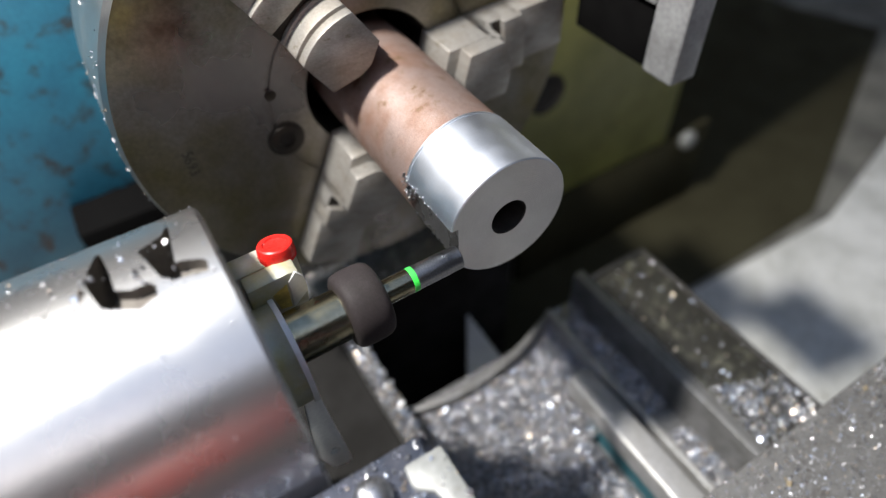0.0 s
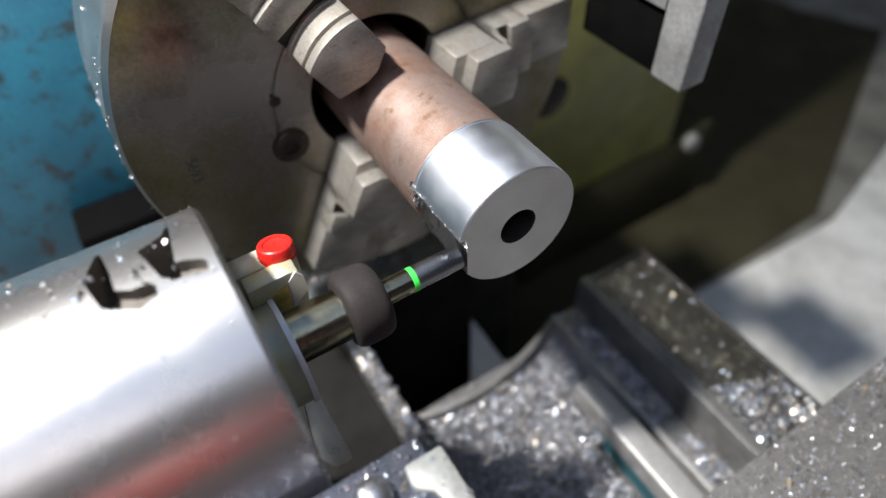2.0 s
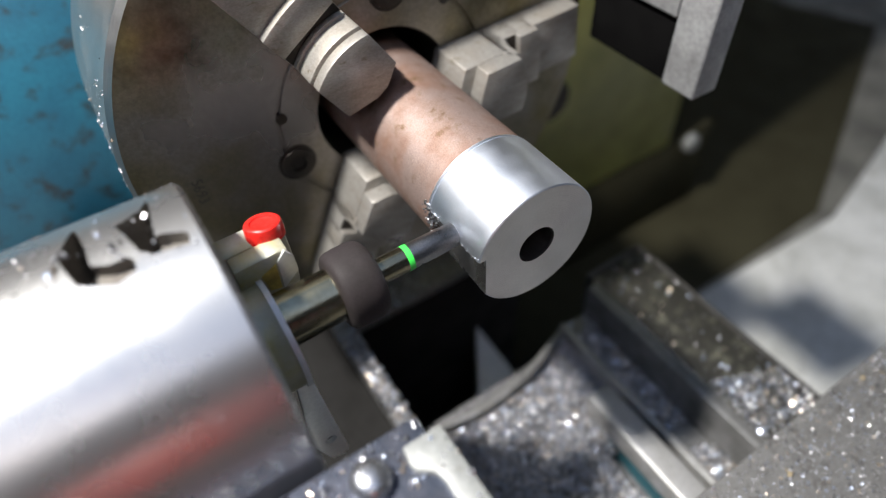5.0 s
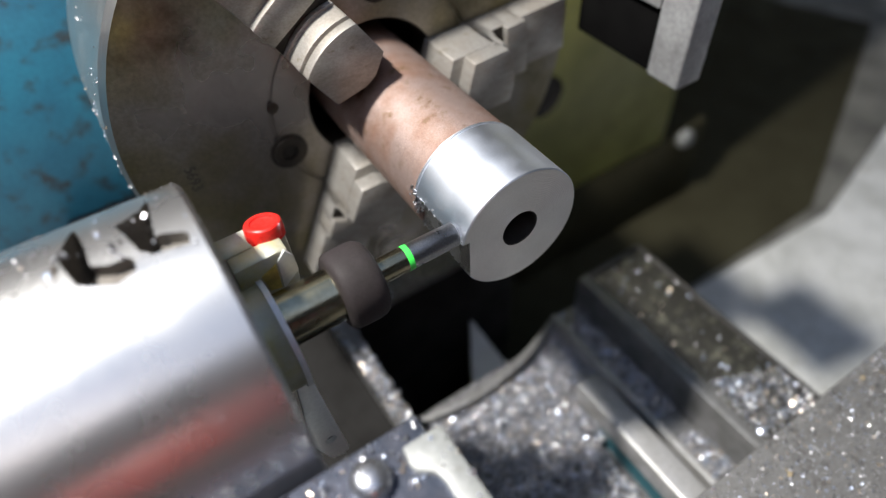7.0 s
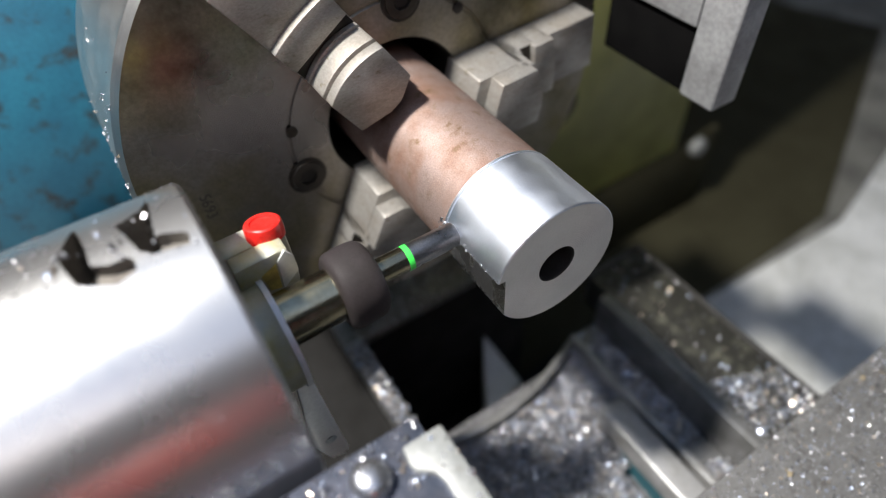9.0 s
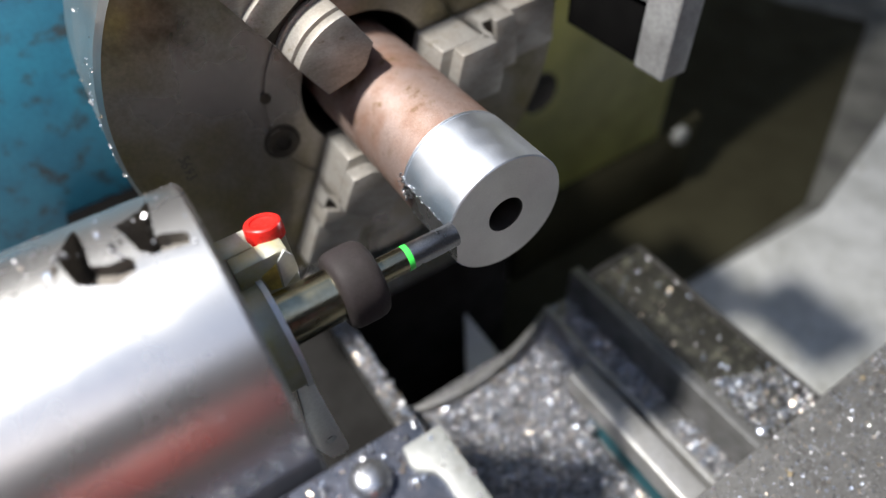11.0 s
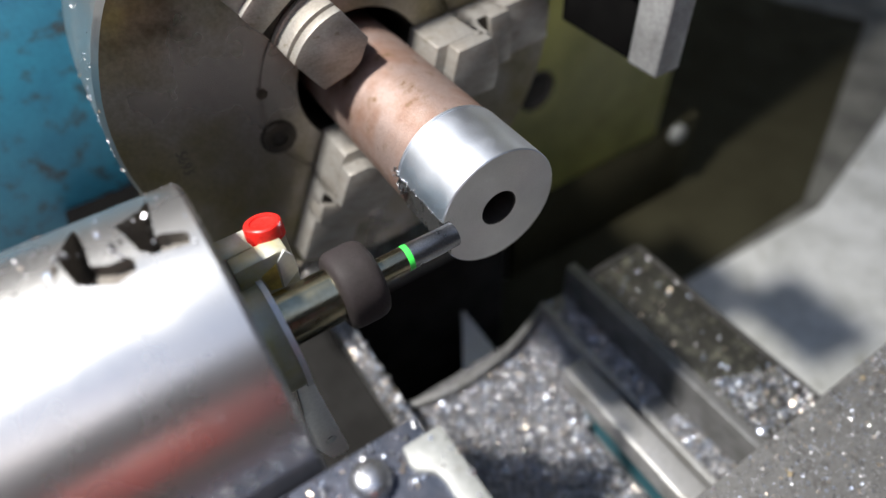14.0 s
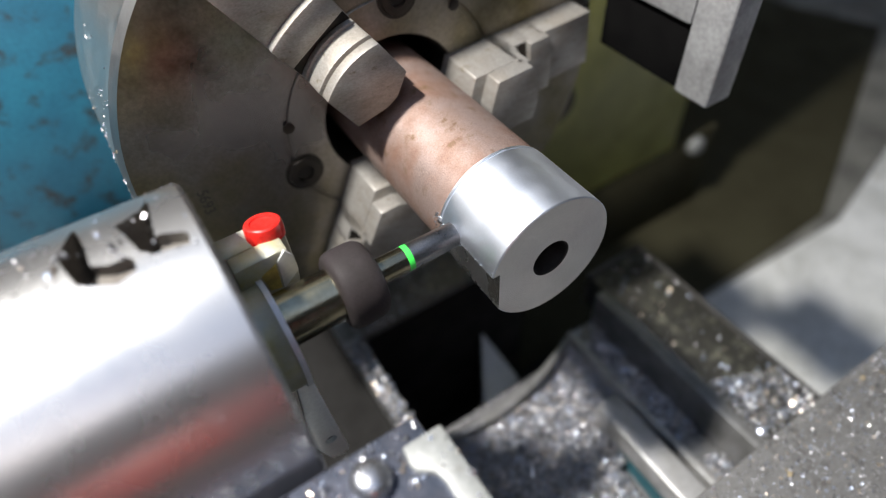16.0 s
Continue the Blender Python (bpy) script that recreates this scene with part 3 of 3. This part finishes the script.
# ---- carriage ----
def carriage():
    plate = part("carriage_plate", box(0.0845, 0.40, -0.10, 0.245, -0.150, -0.110, 0.001), "plate")
    tagged(plate, "dark cast iron carriage plate strewn with fine chips", "carriage")
    wing = thing("saddle_wing", "iron saddle wing over the rear way, darkened for its shade", "carriage")
    part("wing_plate", box(-0.052, 0.30, 0.1105, 0.1512, -0.190, -0.163, 0.0015), "wing", wing)
    part("edge_strip", box(-0.052, 0.30, 0.1514, 0.1540, -0.190, -0.1618, 0.0006), "iron", wing, "worn edge strip")
    part("end_strip", box(-0.0545, -0.0522, 0.1105, 0.1540, -0.190, -0.1622, 0.0006), "iron", wing)
    part("near_strip", box(-0.020, 0.30, 0.1092, 0.1103, -0.190, -0.1616, 0.0003), "bare", wing, "bright worn edge")
    MOVING["carriage"] += [plate, wing]
    MOVING["carriage"].append(chips("swarf", scatter(7000, 0.0850, 0.155, 0.01, 0.23, -0.110, 11), 0.00075, "chip", 12, "scattered bright aluminium chips on the carriage plate"))
    MOVING["carriage"].append(chips("swarf", scatter(26, 0.0865, 0.15, 0.02, 0.22, -0.110, 15), 0.0024, "brass_chip", 16, "a few curled yellow chips on the carriage plate"))
    # chips keep to the lit corner, so the shadowed part stays dark
    MOVING["carriage"].append(chips("swarf", scatter(5200, -0.048, 0.09, 0.1115, 0.152, -0.163, 13, lambda x, y: x > 0.056 - 0.4 * (0.152 - y) or (x * 7919 + y * 104729) % 1 < 0.025), 0.0015, "chip", 14, "heap of aluminium chips on the saddle wing"))


# ---- bed and headstock ----
def web_edge(y):
    return -0.059 + 0.0175 * math.sin(math.pi * min(max((0.085 - y) / 0.145, 0.0), 1.0))


def bed():
    rear = thing("lathe_bed", "cast iron lathe bed with a gap, filled with aluminium chips", "lathe bed")
    part("rear_way", box(-0.060, 0.90, 0.1020, 0.1090, -0.32, -0.160, 0.001), "way", rear, "ground steel way")
    part("rear_shear", box(-0.060, 0.90, 0.0840, 0.1020, -0.42, -0.187, 0.002), "way", rear)
    part("rack_bar", box(-0.005, 0.90, 0.0520, 0.0665, -0.176, -0.160, 0.0018, 3), "bar", rear, "bright rounded steel bar")
    part("bar_support", box(0.010, 0.90, 0.0580, 0.0650, -0.42, -0.1765, 0.001), "teal", rear, "teal painted support")
    # curved web that closes the gap's end
    outline = [(web_edge(0.084 - 0.122 * i / 12), 0.084 - 0.122 * i / 12) for i in range(13)]
    outline = [(x + 0.0042, y) for x, y in outline] + [(x, y) for x, y in reversed(outline)]
    part("end_web", prism(outline, -0.42, -0.1805, "z", 0.0008), "way", rear, "curved iron web")
    part("trough_lip", box(-0.0575, 0.90, 0.0800, 0.0838, -0.42, -0.1795, 0.0008), "bar", rear, "worn bright lip")
    part("bed_floor", box(-0.055, 0.90, -0.035, 0.0838, -0.42, -0.200, 0), "chip_bed", rear)
    part("front_way", box(-0.150, 0.90, -0.0400, -0.0300, -0.42, -0.166, 0.002), "way", rear)
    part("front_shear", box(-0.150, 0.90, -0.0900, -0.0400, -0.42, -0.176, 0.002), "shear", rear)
    # shade inside the gap is painted: web and bottom take the darkened iron
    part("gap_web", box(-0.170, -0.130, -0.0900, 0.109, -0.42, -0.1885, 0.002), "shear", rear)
    part("gap_ledge", box(-0.170, -0.129, -0.0900, 0.109, -0.1884, -0.182, 0.001), "way", rear, "machined ledge beside the gap")
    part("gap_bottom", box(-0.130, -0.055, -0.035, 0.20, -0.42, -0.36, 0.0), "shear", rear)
    # added pale triangle: a lit patch in the gap given as colour
    part("gap_lit_block", prism([(-0.133, 0.069), (-0.084, 0.068), (-0.078, 0.033)], -0.38, -0.260, "z", 0.001), "zinc", rear, "pale block standing in for a lit patch")
    chips("swarf", scatter(52000, -0.054, 0.10, -0.032, 0.0830, lambda x, y: -0.199 + 0.010 * noise.noise((x * 30, y * 30, 0.3)) + 0.008, 21, lambda x, y: x > web_edge(y) + 0.004 and (y < 0.051 or x < 0.02)), 0.0012, "chip", 22, "deep heap of small aluminium chips in the bed")
    chips("swarf", scatter(4200, -0.058, 0.09, 0.0845, 0.1015, -0.187, 23, lambda x, y: noise.noise((x * 40, y * 40, 5.0)) > -0.2), 0.0014, "chip", 24, "aluminium chips along the rear way")
    chips("swarf", scatter(1300, -0.12, 0.02, -0.0400, -0.0300, -0.166, 25), 0.0020, "chip", 26, "aluminium chips along the front way")
    chips("swarf", scatter(1100, -0.186, -0.129, -0.07, 0.10, -0.182, 27), 0.0018, "chip", 28, "aluminium chips beside the gap")


def headstock():
    root = thing("headstock", "headstock casing in worn blue enamel behind the chuck", "headstock")
    part("casing", box(-0.60, -0.236, -0.42, 0.10, -0.17, 0.0400, 0.003), "blue", root, "chipped blue enamel")
    # unseen upper part, grey so that the spindle housing mirrors grey
    part("upper_casing", box(-0.60, -0.236, -0.42, 0.10, 0.0402, 0.35, 0.006), "light_grey", root, "unseen light grey part, added for its reflection in the spindle")
    part("spindle_nose", lathe([(-0.24, 0.075), (-0.1615, 0.075)], "x", 96), "dark_steel", root)
    part("foot", box(-0.60, -0.236, -0.42, 0.20, -0.42, -0.1705, 0.004), "iron", root)
    # added block for a black spot; its shade is put into the colour
    dark_patch = part("dark_block", box(-0.2355, -0.205, -0.146, -0.090, -0.160, -0.108, 0.002), "near_black")
    tagged(dark_patch, "near-black block standing in for a shaded spot on the casing", "block")


def surroundings():
    tray = thing("chip_tray", "pale grey sheet metal chip tray below the bed", "tray")
    part("tray_sheet", box(-0.75, 1.10, -0.50, 1.30, -0.440, -0.425, 0.002), "tray", tray)
    part("tray_lip", box(-0.75, 1.10, 1.301, 1.312, -0.440, -0.385, 0.002), "tray", tray)
    # dark sheet laid on the tray in place of the shade there
    shade_outline = [(-0.75, -0.50), (-0.185, -0.50), (-0.120, 0.30), (-0.118, 0.45), (-0.120, 0.578), (-0.335, 1.040), (-0.47, 0.985), (-0.75, 0.96)]
    part("shade_sheet", prism(shade_outline, -0.4248, -0.4190, "z", 0.001), "dark_tone", tray, "dark sheet standing in for shade on the tray")
    # grey sheet makes the tray darker further out
    grey_outline = [(-0.118, 0.30), (-0.105, 0.590), (-0.172, 0.850), (-0.29, 1.295), (-0.745, 1.295), (-0.745, 0.30)]
    part("grey_sheet", prism(grey_outline, -0.4249, -0.4215, "z", 0.0008), "dull", tray, "dull grey sheet beside the dark one")
    stand = thing("lathe_stand", "dark enamelled pedestal stand under the chip tray", "stand")
    for x in (-0.62, 0.62):
        part("pedestal", box(x, x + 0.36, -0.36, 1.10, FLOOR, -0.4402, 0.006), "dark_tone", stand)
    apron = thing("rear_panel", "olive green enamelled panel behind the chuck", "panel")
    part("sheet", box(-0.60, -0.228, 0.102, 0.395, -0.300, 0.14, 0.004), "olive", apron)
    part("foot", box(-0.60, -0.230, 0.202, 0.470, -0.42, -0.3005, 0.004), "dark_tone", apron, "dark foot")
    # no opening is cut; a raised dark disc stands in for its shade
    part("dark_disc", moved(lathe([(-0.2285, 0.019), (-0.2265, 0.019), (-0.2265, 0.016), (-0.2275, 0.015)], "x", 32), pose(0, 0.213, -0.166)), "bore", apron, "dark disc standing in for a shaded hole")
    part("bolt_head", moved(lathe([(-0.230, 0.011), (-0.224, 0.011), (-0.221, 0.008)], "x", 24), pose(0, 0.432, -0.312)), "pale", apron, "pale bolt head")
    # unseen; added to give the red reflection on the spindle housing
    tail = thing("tailstock", "unseen tailstock stand-in with a red body, mirrored in the housing", "tailstock")
    part("base", box(0.52, 0.80, -0.330, 0.105, -0.1595, 0.035, 0.004), "iron", tail)
    part("body", box(0.50, 0.82, -0.330, -0.090, 0.0352, 0.240, 0.012, 3), "red_paint", tail, "red enamel")
    guard = thing("chuck_guard_bracket", "dark bracket with a bare bright edge beside the chuck", "bracket")
    part("web", box(-0.0944, -0.0476, 0.1075, 0.1188, -0.0100, 0.0192, 0.0006), "near_black", guard, "black web")
    part("end_pad", box(-0.0474, -0.0305, 0.1045, 0.1188, -0.0092, 0.0533, 0.0012, 3), "bare", guard, "bare pale metal end")
    part("top_flange", box(-0.0944, -0.0476, 0.1045, 0.1188, 0.0194, 0.0533, 0.001), "bare", guard, "bare pale metal flange")


def work_lamp():
    """The lamp head over the chuck, on an arm from the headstock."""
    root = thing("work_lamp", "grey metal work lamp on an arm over the chuck", "lamp")
    m = look(LAMP, LAMP_AIM)
    part("shade", moved(lathe([(0.0030, 0.030), (0.0040, 0.0315), (0.050, 0.020), (0.075, 0.016), (0.076, 0.012), (0.050, 0.017), (0.012, 0.026), (0.0045, 0.0290)], "z", 48, close=True), m), "iron", root, "grey lamp shade")
    lens = bpy.data.materials.new("lamp_lens")
    lens.use_nodes = True
    b = lens.node_tree.nodes["Principled BSDF"]
    b.inputs["Emission Color"].default_value, b.inputs["Emission Strength"].default_value = (1.0, 0.985, 0.96, 1), 12.0
    part("lens", moved(lathe([(0.0100, 0.024), (0.0110, 0.024)], "z", 32), m), lens, root, "glowing lamp lens")
    arm = Vector((-0.40, -0.36, 0.345)) - (m @ Vector((0, 0, 0.07)))
    length = arm.length
    base = Matrix.Translation(m @ Vector((0, 0, 0.07))) @ arm.to_track_quat("Z", "Y").to_matrix().to_4x4()
    part("arm", moved(lathe([(0, 0.006), (length, 0.006)], "z", 20), base), "dark_steel", root, "black tube arm")


room()
work_lamp()
chuck().matrix_basis = AXIS
rim_chips()
workpiece().matrix_basis = AXIS
spindle = milling_spindle()
MOVING["spindle"].append(spindle)
carriage()
bed()
headstock()
surroundings()


# ---- what moves ----
def motions():
    for ob in MOVING["carriage"]:
        walk(ob, [(t, Matrix.Translation(d * ALONG)) for t, d in TRAVEL])
    raised = Vector((-0.0002, -0.0012, 0.0109))
    for ob in MOVING["spindle"]:
        walk(ob, [(t, Matrix.Translation(d * ALONG + (raised if t > 2.25 else Vector((0, -0.0003, -0.0002))))) for t, d in TRAVEL])


motions()
